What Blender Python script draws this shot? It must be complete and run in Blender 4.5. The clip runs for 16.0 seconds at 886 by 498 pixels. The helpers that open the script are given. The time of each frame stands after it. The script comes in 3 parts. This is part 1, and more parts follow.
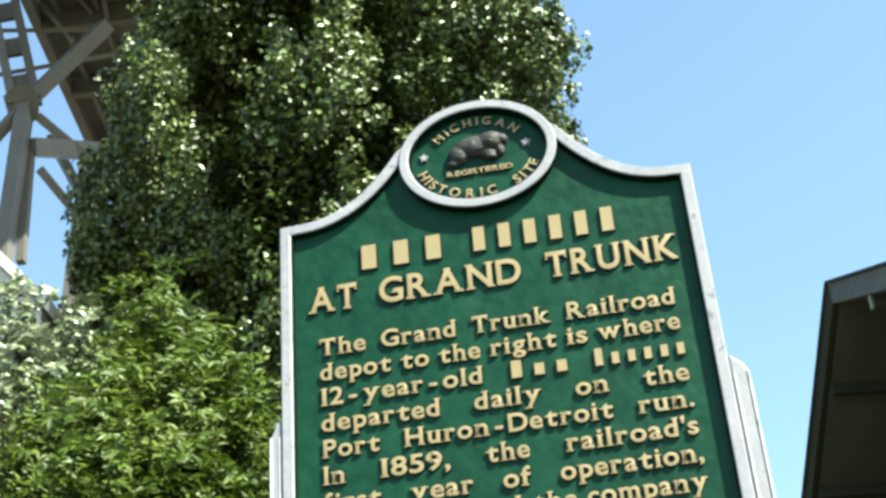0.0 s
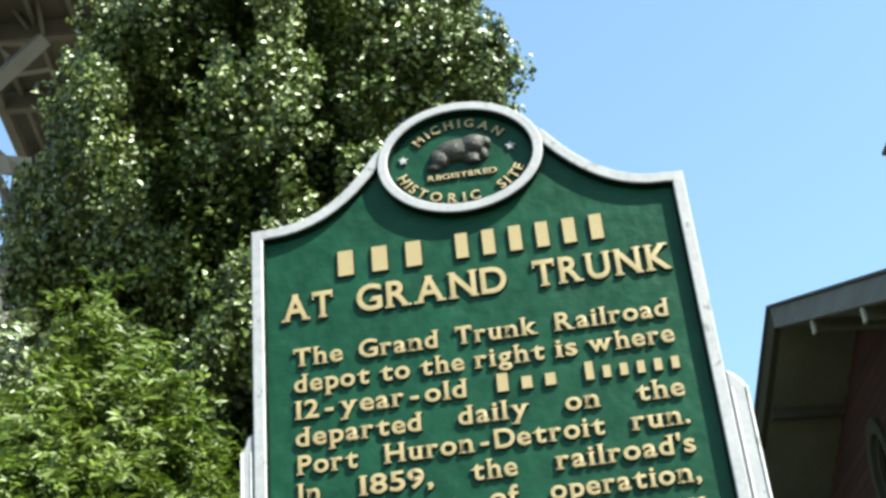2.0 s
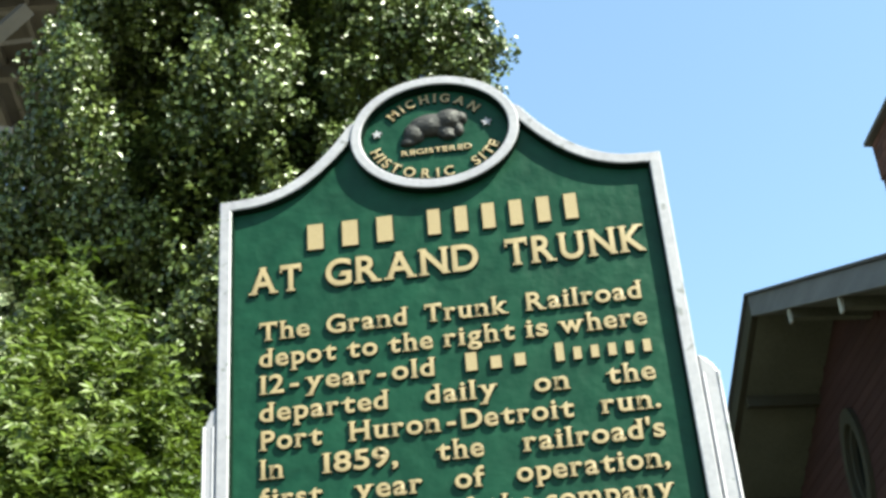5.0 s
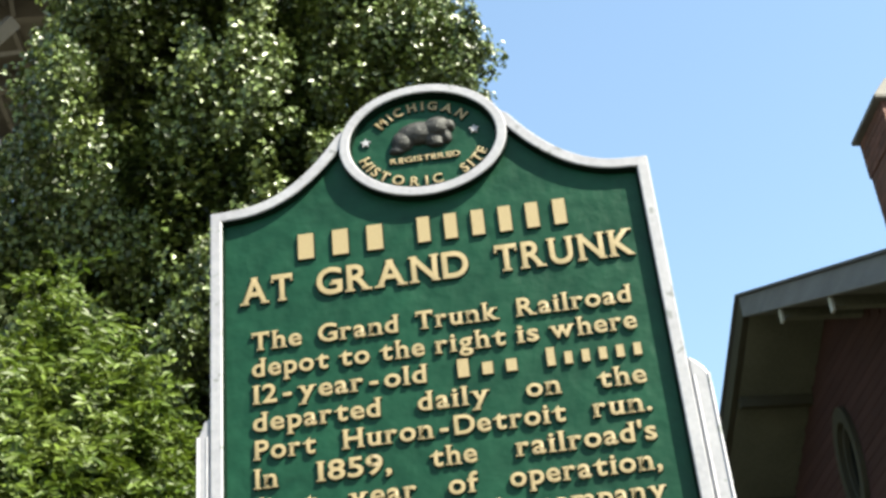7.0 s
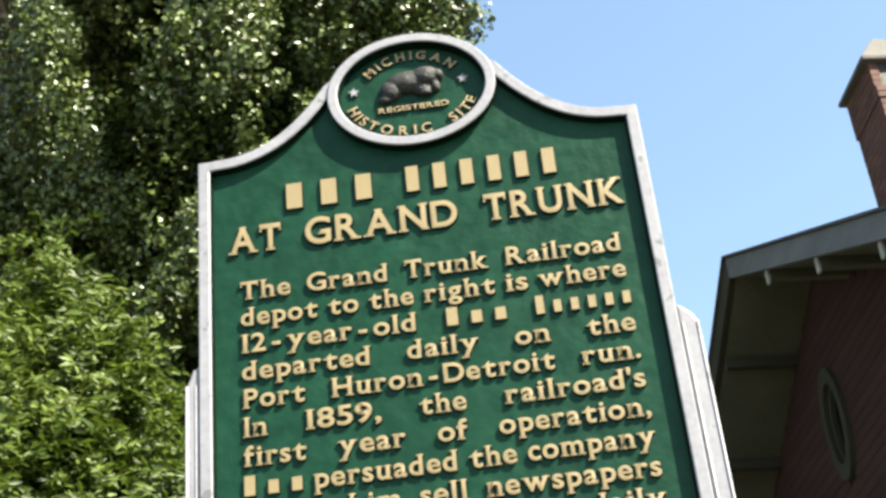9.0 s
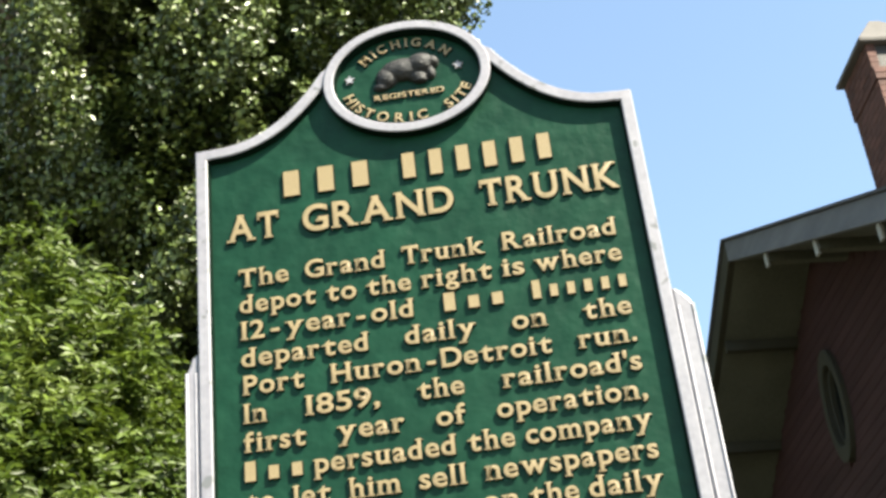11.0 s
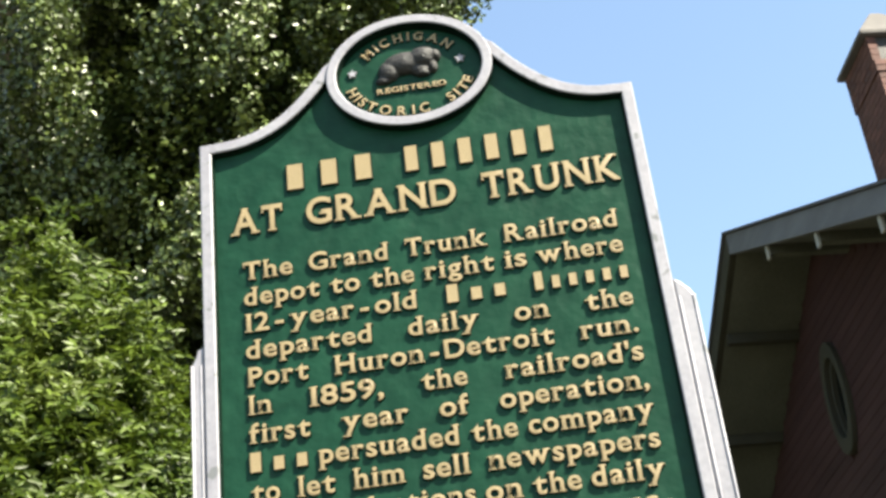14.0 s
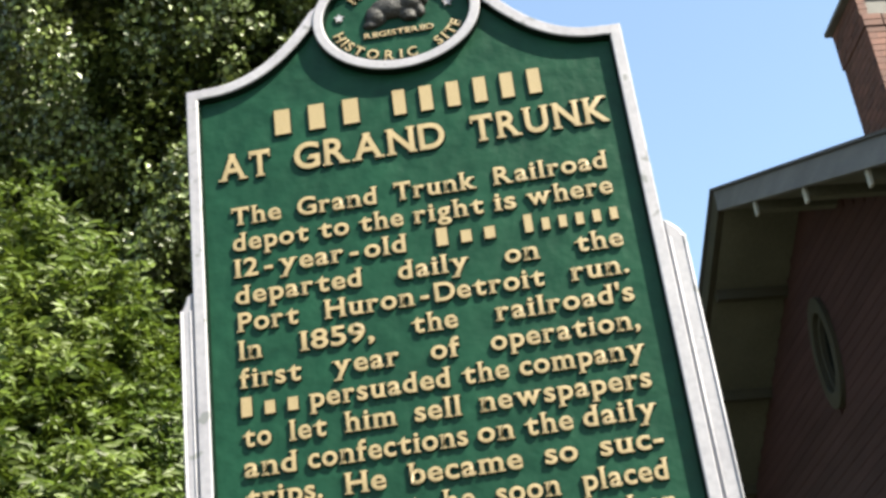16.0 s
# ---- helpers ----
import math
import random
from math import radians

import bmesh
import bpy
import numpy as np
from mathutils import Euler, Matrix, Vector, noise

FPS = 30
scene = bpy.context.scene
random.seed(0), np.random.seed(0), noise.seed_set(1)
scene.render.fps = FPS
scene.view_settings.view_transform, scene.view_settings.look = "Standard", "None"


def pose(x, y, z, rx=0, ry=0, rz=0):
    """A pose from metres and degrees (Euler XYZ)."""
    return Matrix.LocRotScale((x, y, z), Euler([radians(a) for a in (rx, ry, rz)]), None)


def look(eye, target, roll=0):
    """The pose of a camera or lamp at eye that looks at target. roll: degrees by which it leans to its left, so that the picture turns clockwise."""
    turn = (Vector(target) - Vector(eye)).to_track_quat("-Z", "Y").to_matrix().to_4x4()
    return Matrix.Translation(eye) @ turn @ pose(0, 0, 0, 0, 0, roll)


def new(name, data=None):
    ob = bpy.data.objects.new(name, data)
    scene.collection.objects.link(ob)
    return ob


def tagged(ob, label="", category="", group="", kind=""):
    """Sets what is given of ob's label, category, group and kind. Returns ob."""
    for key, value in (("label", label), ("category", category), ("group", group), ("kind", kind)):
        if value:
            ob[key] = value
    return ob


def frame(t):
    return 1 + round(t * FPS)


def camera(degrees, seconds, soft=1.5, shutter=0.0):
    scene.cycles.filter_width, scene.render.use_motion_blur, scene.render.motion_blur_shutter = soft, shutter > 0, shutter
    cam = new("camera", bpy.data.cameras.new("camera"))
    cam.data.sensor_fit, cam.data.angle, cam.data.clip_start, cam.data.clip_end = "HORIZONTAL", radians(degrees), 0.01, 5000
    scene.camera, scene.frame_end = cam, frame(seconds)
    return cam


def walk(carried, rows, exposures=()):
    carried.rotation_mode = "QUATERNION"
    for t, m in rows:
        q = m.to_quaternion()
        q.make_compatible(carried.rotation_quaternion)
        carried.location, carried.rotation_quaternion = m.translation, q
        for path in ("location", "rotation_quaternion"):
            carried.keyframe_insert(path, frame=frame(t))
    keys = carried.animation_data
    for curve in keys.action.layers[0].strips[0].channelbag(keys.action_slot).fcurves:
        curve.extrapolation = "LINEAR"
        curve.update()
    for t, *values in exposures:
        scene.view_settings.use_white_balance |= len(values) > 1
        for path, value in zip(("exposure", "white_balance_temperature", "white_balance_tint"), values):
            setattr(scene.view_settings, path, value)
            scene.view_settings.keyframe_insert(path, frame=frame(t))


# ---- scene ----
cam = camera(32.7, 16.0, soft=3.0)
PATH = [
    (0, (0.19, -1.957, 1.39), (-0.03, -0.3, 2.488), -4.7),
    (0.5, (0.109, -1.88, 1.433), (-0.025, -0.226, 2.549), -5.0),
    (1, (0.06, -1.858, 1.437), (-0.037, -0.2, 2.551), -4.6),
    (1.5, (0.077, -1.867, 1.438), (-0.032, -0.207, 2.549), -5.0),
    (2, (0.107, -1.862, 1.438), (-0.024, -0.208, 2.554), -5.6),
    (2.5, (0.125, -1.847, 1.439), (-0.023, -0.197, 2.558), -4.7),
    (3, (0.127, -1.834, 1.44), (-0.014, -0.176, 2.55), -3.7),
    (3.5, (0.121, -1.824, 1.441), (-0.007, -0.159, 2.541), -3.6),
    (4, (0.117, -1.82, 1.452), (-0.005, -0.15, 2.545), -3.9),
    (6.5, (0.118, -1.837, 1.451), (0.021, -0.167, 2.547), -5.6),
    (7, (0.119, -1.836, 1.448), (0.023, -0.167, 2.547), -5.8),
    (7.5, (0.12, -1.834, 1.444), (0.028, -0.165, 2.542), -5.9),
    (8, (0.117, -1.827, 1.442), (0.027, -0.152, 2.53), -5.9),
    (8.5, (0.113, -1.824, 1.435), (0.026, -0.138, 2.509), -6.3),
    (9, (0.113, -1.821, 1.432), (0.028, -0.125, 2.49), -6.1),
    (11.5, (0.118, -1.836, 1.422), (0.031, -0.131, 2.464), -6.7),
    (12, (0.118, -1.838, 1.421), (0.031, -0.134, 2.464), -6.5),
    (12.5, (0.118, -1.834, 1.421), (0.031, -0.13, 2.464), -6.5),
    (13, (0.119, -1.835, 1.419), (0.034, -0.131, 2.462), -6.8),
    (13.5, (0.117, -1.841, 1.415), (0.033, -0.134, 2.455), -6.7),
    (14, (0.116, -1.845, 1.413), (0.026, -0.136, 2.449), -6.8),
    (14.5, (0.119, -1.847, 1.41), (0.031, -0.136, 2.441), -7.0),
    (15, (0.119, -1.841, 1.403), (0.034, -0.123, 2.423), -7.1),
    (15.5, (0.112, -1.829, 1.399), (0.027, -0.103, 2.405), -7.5),
    (16, (0.11, -1.825, 1.395), (0.028, -0.09, 2.386), -7.5),
]
LIGHT = [(0, 2.20, 6700, -7), (4.0, 2.20, 6700, -6), (8.0, 2.18, 7150, 2), (16, 2.16, 7150, 5)]
walk(cam, [(t, look(eye, target, roll)) for t, eye, target, roll in PATH], LIGHT)

# ---- light ----
world = bpy.data.worlds.new("sky")
scene.world = world
world.use_nodes = True
wn = world.node_tree.nodes
sky = wn.new("ShaderNodeTexSky")
sky.sky_type = "NISHITA"
sky.sun_disc = False
TO_SUN = Vector((1.70, -1.0, 2.22)).normalized()
sky.sun_elevation = math.asin(TO_SUN.z)
sky.sun_rotation = math.atan2(TO_SUN.x, TO_SUN.y)
sky.air_density, sky.dust_density, sky.ozone_density = 1.0, 0.5, 0.5
wn["Background"].inputs["Strength"].default_value = 0.09
world.node_tree.links.new(sky.outputs[0], wn["Background"].inputs["Color"])
sun = new("sun", bpy.data.lights.new("sun", "SUN"))
sun.data.energy, sun.data.angle, sun.data.color = 5.0, radians(0.5), (1.0, 0.95, 0.87)
sun.matrix_world = look(TO_SUN * 50, (0, 0, 0))


# ---- materials ----
def material(name, colour, colour2, rough=0.6, metal=0.0, scale=8.0, fine=90.0, bump=0.15, bump_dist=0.01, spread=0.0, leafy=0.0, stretch=(1, 1, 1), spec=0.5, chips=None):
    """Two colours mixed by noise at two scales, fine relief, a little change of value from object to object."""
    m = bpy.data.materials.new(name)
    m.use_nodes = True
    n, l = m.node_tree.nodes, m.node_tree.links
    bsdf, out = n["Principled BSDF"], n["Material Output"]
    co = n.new("ShaderNodeTexCoord")
    mp = n.new("ShaderNodeMapping")
    mp.inputs["Scale"].default_value = stretch
    l.new(co.outputs["Object"], mp.inputs["Vector"])
    big, small = n.new("ShaderNodeTexNoise"), n.new("ShaderNodeTexNoise")
    big.inputs["Scale"].default_value, small.inputs["Scale"].default_value = scale, fine
    big.inputs["Detail"].default_value, small.inputs["Detail"].default_value = 5, 3
    l.new(mp.outputs[0], big.inputs["Vector"])
    l.new(mp.outputs[0], small.inputs["Vector"])
    mean = n.new("ShaderNodeMath")
    mean.operation = "MULTIPLY_ADD"
    mean.inputs[1].default_value = 0.45
    l.new(small.outputs["Fac"], mean.inputs[0])
    half = n.new("ShaderNodeMath")
    half.operation = "MULTIPLY"
    half.inputs[1].default_value = 0.55
    l.new(big.outputs["Fac"], half.inputs[0])
    l.new(half.outputs[0], mean.inputs[2])
    ramp = n.new("ShaderNodeValToRGB")
    ramp.color_ramp.elements[0].position, ramp.color_ramp.elements[1].position = 0.36, 0.64
    ramp.color_ramp.elements[0].color, ramp.color_ramp.elements[1].color = (*colour, 1), (*colour2, 1)
    l.new(mean.outputs[0], ramp.inputs["Fac"])
    colour_out = ramp.outputs["Color"]
    if chips:       # flaked spots that show a darker coat
        spots = n.new("ShaderNodeTexNoise")
        spots.inputs["Scale"].default_value, spots.inputs["Detail"].default_value = 34, 6
        l.new(mp.outputs[0], spots.inputs["Vector"])
        edge = n.new("ShaderNodeMapRange")
        edge.inputs["From Min"].default_value, edge.inputs["From Max"].default_value = 0.625, 0.66
        l.new(spots.outputs["Fac"], edge.inputs["Value"])
        mixc = n.new("ShaderNodeMix")
        mixc.data_type = "RGBA"
        mixc.inputs["B"].default_value = (*chips, 1)
        l.new(edge.outputs[0], mixc.inputs["Factor"])
        l.new(colour_out, mixc.inputs["A"])
        colour_out = mixc.outputs["Result"]
    if spread:
        if leafy:
            src = n.new("ShaderNodeNewGeometry").outputs["Random Per Island"]
        else:
            src = n.new("ShaderNodeObjectInfo").outputs["Random"]
        hsv = n.new("ShaderNodeHueSaturation")
        rng = n.new("ShaderNodeMapRange")
        rng.inputs["To Min"].default_value, rng.inputs["To Max"].default_value = 1 - spread, 1 + spread
        l.new(src, rng.inputs["Value"])
        l.new(rng.outputs[0], hsv.inputs["Value"])
        l.new(colour_out, hsv.inputs["Color"])
        colour_out = hsv.outputs["Color"]
    l.new(colour_out, bsdf.inputs["Base Color"])
    rr = n.new("ShaderNodeMapRange")
    rr.inputs["To Min"].default_value, rr.inputs["To Max"].default_value = max(rough - 0.1, 0.02), min(rough + 0.1, 1)
    l.new(small.outputs["Fac"], rr.inputs["Value"])
    l.new(rr.outputs[0], bsdf.inputs["Roughness"])
    bsdf.inputs["Metallic"].default_value = metal
    bsdf.inputs["Specular IOR Level"].default_value = spec
    if bump:
        b = n.new("ShaderNodeBump")
        b.inputs["Strength"].default_value, b.inputs["Distance"].default_value = bump, bump_dist
        l.new(mean.outputs[0], b.inputs["Height"])
        l.new(b.outputs[0], bsdf.inputs["Normal"])
    if leafy:
        tr = n.new("ShaderNodeBsdfTranslucent")
        l.new(colour_out, tr.inputs["Color"])
        mix = n.new("ShaderNodeMixShader")
        mix.inputs[0].default_value = leafy
        l.new(bsdf.outputs[0], mix.inputs[1])
        l.new(tr.outputs[0], mix.inputs[2])
        l.new(mix.outputs[0], out.inputs["Surface"])
    return m


GREEN = material("green enamel", (0.0032, 0.0236, 0.0130), (0.0062, 0.0395, 0.0216), 0.42, 0, 9, 34, 0.9, 0.006, spec=0.12)
# side walls of the relief: green taken near black in place of shade
SIDESHADE = material("grimy dark green paint", (0.0015, 0.006, 0.004), (0.003, 0.011, 0.007), 0.7, 0, 26, 130, 0.3, 0.003, spec=0.04)
SILVER = material("silver paint", (0.186, 0.180, 0.203), (0.246, 0.241, 0.266), 0.5, 0, 10, 120, 0.3, 0.002, chips=(0.12, 0.123, 0.127))
GOLD = material("gold paint", (0.158, 0.117, 0.056), (0.292, 0.228, 0.128), 0.42, 0, 60, 260, 0.35, 0.001, spec=0.3)
BRONZE = material("dark bronze", (0.004, 0.004, 0.004), (0.020, 0.019, 0.019), 0.6, 0.0, 70, 260, 1.0, 0.005, spec=0.4)
CLAP = material("dark red clapboard paint", (0.033, 0.0160, 0.0150), (0.048, 0.0240, 0.0225), 0.7, 0, 1.5, 30, 0.25, 0.01, 0.12, stretch=(1, 1, 4), spec=0.12)
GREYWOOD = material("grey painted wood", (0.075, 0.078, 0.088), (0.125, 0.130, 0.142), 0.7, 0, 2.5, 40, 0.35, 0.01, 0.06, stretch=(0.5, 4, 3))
SOFFIT = material("drab soffit paint", (0.072, 0.074, 0.060), (0.100, 0.102, 0.084), 0.8, 0, 2, 40, 0.25, 0.01, 0.06, spec=0.12)
WHITEWOOD = material("pale painted wood", (0.22, 0.22, 0.20), (0.32, 0.315, 0.29), 0.6, 0, 4, 60, 0.2, 0.005)
# window frame paint; also stands for shade on the roof's far slope
FRAMESHADE = material("grey green paint", (0.029, 0.027, 0.019), (0.040, 0.037, 0.026), 0.65, 0, 4, 60, 0.2, 0.005, spec=0.2)
WHITEWALL = material("white painted siding", (0.42, 0.40, 0.38), (0.54, 0.52, 0.49), 0.7, 0, 1.2, 30, 0.2, 0.01)
SHINGLE = material("dark roof shingle", (0.03, 0.03, 0.033), (0.06, 0.058, 0.06), 0.9, 0, 3, 60, 0.6, 0.02)
BRICK = material("red brick", (0.054, 0.019, 0.0138), (0.098, 0.040, 0.029), 0.85, 0, 9, 120, 0.5, 0.006, 0.28)
MORTAR = material("lime mortar", (0.060, 0.038, 0.031), (0.095, 0.064, 0.053), 0.9, 0, 9, 140, 0.5, 0.006)
CONCRETE = material("weathered concrete", (0.062, 0.056, 0.052), (0.10, 0.092, 0.085), 0.9, 0, 5, 90, 0.4, 0.006)
STEEL = material("grey painted steel", (0.080, 0.071, 0.064), (0.115, 0.104, 0.095), 0.6, 0, 0.6, 12, 0.15, 0.01, 0.06)
STEELDARK = material("brown weathered steel", (0.066, 0.056, 0.047), (0.095, 0.083, 0.072), 0.7, 0, 0.6, 12, 0.15, 0.01, 0.06)
GLASS = material("dark window glass", (0.006, 0.007, 0.006), (0.01, 0.011, 0.01), 0.22, 0, 2, 10, 0.0, spec=0.2)
BARK = material("grey bark", (0.07, 0.055, 0.042), (0.13, 0.105, 0.085), 0.9, 0, 4, 40, 0.7, 0.04, stretch=(1, 1, 0.25))
LEAF = material("glossy dark leaf", (0.029, 0.050, 0.0100), (0.102, 0.128, 0.036), 0.36, 0, 0.7, 9, 0.0, 0.01, 0.62, 0.14, spec=0.36)
LEAF2 = material("bright green leaflet", (0.032, 0.058, 0.006), (0.076, 0.104, 0.0135), 0.46, 0, 0.9, 9, 0.0, 0.01, 0.50, 0.28, spec=0.22)
LEAF3 = material("pale glossy leaf", (0.075, 0.098, 0.040), (0.165, 0.185, 0.095), 0.38, 0, 0.9, 9, 0.0, 0.01, 0.55, 0.15, spec=0.7)
GRASS = material("dry trodden lawn", (0.050, 0.048, 0.030), (0.080, 0.073, 0.048), 0.9, 0, 0.35, 14, 0.6, 0.04)
POSTGREEN = material("dark green post paint", (0.008, 0.07, 0.035), (0.014, 0.10, 0.05), 0.45, 0, 9, 120, 0.2, 0.002)


# ---- mesh helpers ----
def part(name, bm, mat, parent=None, label=""):
    """Links a bmesh as one mesh object under a thing or a part."""
    me = bpy.data.meshes.new(name)
    bm.normal_update()
    bm.to_mesh(me)
    bm.free()
    me.materials.append(mat)
    ob = new(name, me)
    if parent:
        ob.parent = parent
    return tagged(ob, label)


def thing(name, label, category, group="", kind="", at=None):
    ob = new(name)
    ob.empty_display_size = 0.1
    if at is not None:
        ob.matrix_basis = at
    return tagged(ob, label, category, group, kind)


def prism(bm, outline, y0, y1, axes=lambda a, b, c: (a, c, b)):
    """A closed outline of (a, b) pairs drawn out from y0 to y1."""
    lo = [bm.verts.new(axes(a, b, y0)) for a, b in outline]
    hi = [bm.verts.new(axes(a, b, y1)) for a, b in outline]
    faces = [bm.faces.new(lo), bm.faces.new(hi[::-1])]
    for i in range(len(lo)):
        j = (i + 1) % len(lo)
        faces.append(bm.faces.new((lo[i], hi[i], hi[j], lo[j])))
    return faces


def box(bm, x0, x1, y0, y1, z0, z1):
    return prism(bm, [(x0, z0), (x1, z0), (x1, z1), (x0, z1)], y0, y1)


def beam(bm, p, q, w, h, up=(0, 0, 1)):
    """A square-edged member from p to q, w across and h deep."""
    p, q = Vector(p), Vector(q)
    d = (q - p).normalized()
    side = d.cross(Vector(up))
    side = (side if side.length > 1e-4 else d.cross(Vector((1, 0, 0)))).normalized()
    top = side.cross(d).normalized()
    ring = []
    for e in (p, q):
        ring.append([bm.verts.new(e + side * a * w / 2 + top * b * h / 2) for a, b in ((-1, -1), (1, -1), (1, 1), (-1, 1))])
    bm.faces.new(ring[0][::-1])
    bm.faces.new(ring[1])
    for i in range(4):
        j = (i + 1) % 4
        bm.faces.new((ring[0][i], ring[0][j], ring[1][j], ring[1][i]))


def tube(bm, points, radii, sides=10):
    """A tapered limb along points."""
    rings = []
    for i, p in enumerate(points):
        a, b = Vector(points[max(i - 1, 0)]), Vector(points[min(i + 1, len(points) - 1)])
        d = (b - a).normalized()
        s = d.cross(Vector((0.3, 1, 0.1))).normalized()
        t = d.cross(s)
        rings.append([bm.verts.new(Vector(p) + (s * math.cos(k * math.tau / sides) + t * math.sin(k * math.tau / sides)) * radii[i]) for k in range(sides)])
    for r0, r1 in zip(rings, rings[1:]):
        for k in range(sides):
            f = bm.faces.new((r0[k], r0[(k + 1) % sides], r1[(k + 1) % sides], r1[k]))
            f.smooth = True
    bm.faces.new(rings[0][::-1])
    bm.faces.new(rings[-1])


def two_tone(me, side_mat, test):
    """Gives the faces that pass the test a second material."""
    me.materials.append(side_mat)
    for p in me.polygons:
        if test(p):
            p.material_index = 1


def bevelled(ob, width, segments=2):
    mod = ob.modifiers.new("bevel", "BEVEL")
    mod.width, mod.segments, mod.limit_method, mod.angle_limit = width, segments, "ANGLE", radians(40)
    return ob


# ---- the ground ----
bm = bmesh.new()
bmesh.ops.create_grid(bm, x_segments=40, y_segments=40, size=2500)
ground = part("ground", bm, GRASS)
tagged(ground, "dry trodden lawn and gravel reaching to the horizon", "ground", kind="structure")

# ---- the historical marker ----
ZS = 2.7595             # top of the shoulders
ZC, OA, OB = 2.8475, 0.1285, 0.105    # the oval seal: centre height and half axes, outside the rim
ZR = ZC + 0.0035        # centre of the seal's ring
RIM = 0.0172
FACE, FRONT, BACK = 0.0, -0.0137, 0.045
BOTTOM = 1.735


WIDTH = 0.3287           # half the width of the plate


def marker_outline(inset):
    """The outline of the marker's plate from the bottom left, clockwise, moved inwards by inset."""
    w = WIDTH - inset
    sweep = [(w, ZS + 0.0065 - inset), (w - 0.021 + min(inset, 0.018), ZS + 0.0065 - inset)]        # a small horn at the corner
    for i in range(19):             # the sweep up to the seal, moved square to its curve
        x = 0.302 - 0.170 * i / 18
        u = (0.303 - x) / 0.160
        z = ZS + 0.0075 + 0.098 * u ** 2.25
        run = -0.098 * 2.25 * u ** 1.25 / 0.160
        k = inset / math.hypot(1, run)
        sweep.append((min(x + run * k, w - 0.0030 - 0.0001 * i), z - k))
    a, b = OA - 0.006 - inset * 0.5, OB - 0.006 - inset * 0.5
    top = []
    for i in range(25):
        t = radians(152 - 124 * i / 24)
        top.append((a * math.cos(t), ZR + b * math.sin(t)))
    return [(-w, BOTTOM + inset)] + [(-x, z) for x, z in sweep] + top + sweep[::-1] + [(w, BOTTOM + inset)]


def band(bm, outer, inner, y0, y1, inner_back=None):
    """A closed band between two outlines of the same count; its inner wall may slope to a third one at the back."""
    n = len(outer)
    v = [[bm.verts.new((x, y, z)) for x, z in o] for y, o in ((y0, outer), (y0, inner), (y1, outer), (y1, inner_back or inner))]
    for i in range(n):
        j = (i + 1) % n
        bm.faces.new((v[0][i], v[0][j], v[1][j], v[1][i]))
        bm.faces.new((v[2][j], v[2][i], v[3][i], v[3][j]))
        bm.faces.new((v[0][j], v[0][i], v[2][i], v[2][j]))
        bm.faces.new((v[1][i], v[1][j], v[3][j], v[3][i]))
    bmesh.ops.recalc_face_normals(bm, faces=bm.faces[:])


marker = thing("historical_marker", "green cast metal marker with silver rim and raised gold lettering", "sign", at=pose(0, 0, 0))
bm = bmesh.new()
prism(bm, marker_outline(0.004), FACE, BACK - 0.01)
bmesh.ops.triangulate(bm, faces=[f for f in bm.faces if len(f.verts) > 4])
panel = part("panel", bm, GREEN, marker, "green enamelled panel with faint casting marks")
bm = bmesh.new()
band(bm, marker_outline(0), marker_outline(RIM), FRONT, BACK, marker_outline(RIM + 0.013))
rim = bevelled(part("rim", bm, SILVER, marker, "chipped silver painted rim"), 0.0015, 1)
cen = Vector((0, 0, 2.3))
# the rim's inner walls carry shade as colour, not silver
two_tone(rim.data, SIDESHADE, lambda p: abs(p.normal.y) < 0.5 and p.normal.dot(cen - p.center) > 0)
for side in (-1, 1):            # the stepped wings down both sides
    bm = bmesh.new()
    reach = 0.356 if side > 0 else 0.349
    out = [(WIDTH + 0.0005, 2.427), (0.339, 2.419), (reach - 0.007, 2.408), (reach - 0.0005, 2.394), (reach, BOTTOM + 0.03), (WIDTH + 0.0005, BOTTOM + 0.03)]
    prism(bm, [(side * x, z) for x, z in (out if side < 0 else out[::-1])], FRONT + 0.004, BACK - 0.006)
    wing = bevelled(part("wing", bm, SILVER, marker, "silver painted side wing"), 0.003)
    for x0, x1 in ((WIDTH + 0.0035, WIDTH + 0.0065), (reach - 0.0045, reach - 0.0005)):      # raised beads along the wing
        bm = bmesh.new()
        tube(bm, [(side * (x0 + x1) / 2, FRONT + 0.004, BOTTOM + 0.035), (side * (x0 + x1) / 2, FRONT + 0.004, 2.396)], [(x1 - x0) / 2] * 2, 8)
        part("bead", bm, SILVER, wing)
bm = bmesh.new()
tube(bm, [(0, 0.02, -0.3), (0, 0.02, BOTTOM + 0.01)], [0.045, 0.045], 20)
part("post", bm, POSTGREEN, marker, "dark green round post")
bm = bmesh.new()
tube(bm, [(0, 0.02, BOTTOM - 0.09), (0, 0.02, BOTTOM - 0.02), (0, 0.02, BOTTOM + 0.002)], [0.055, 0.058, 0.075], 20)
part("socket", bm, POSTGREEN, marker)

# the seal
bm = bmesh.new()
N = 72
ell = lambda a, b: [(a * math.cos(i * math.tau / N), ZR + b * math.sin(i * math.tau / N)) for i in range(N)]
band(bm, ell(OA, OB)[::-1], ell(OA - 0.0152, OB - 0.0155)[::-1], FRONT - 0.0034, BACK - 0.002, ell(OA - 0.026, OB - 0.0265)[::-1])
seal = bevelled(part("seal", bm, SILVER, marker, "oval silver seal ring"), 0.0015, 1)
# the ring's walls get the same painted shade
two_tone(seal.data, SIDESHADE, lambda p: abs(p.normal.y) < 0.5)


# lettering: the built-in font, thickened, with small slab serifs on its stems; each letter is a part
LETTERS = {}


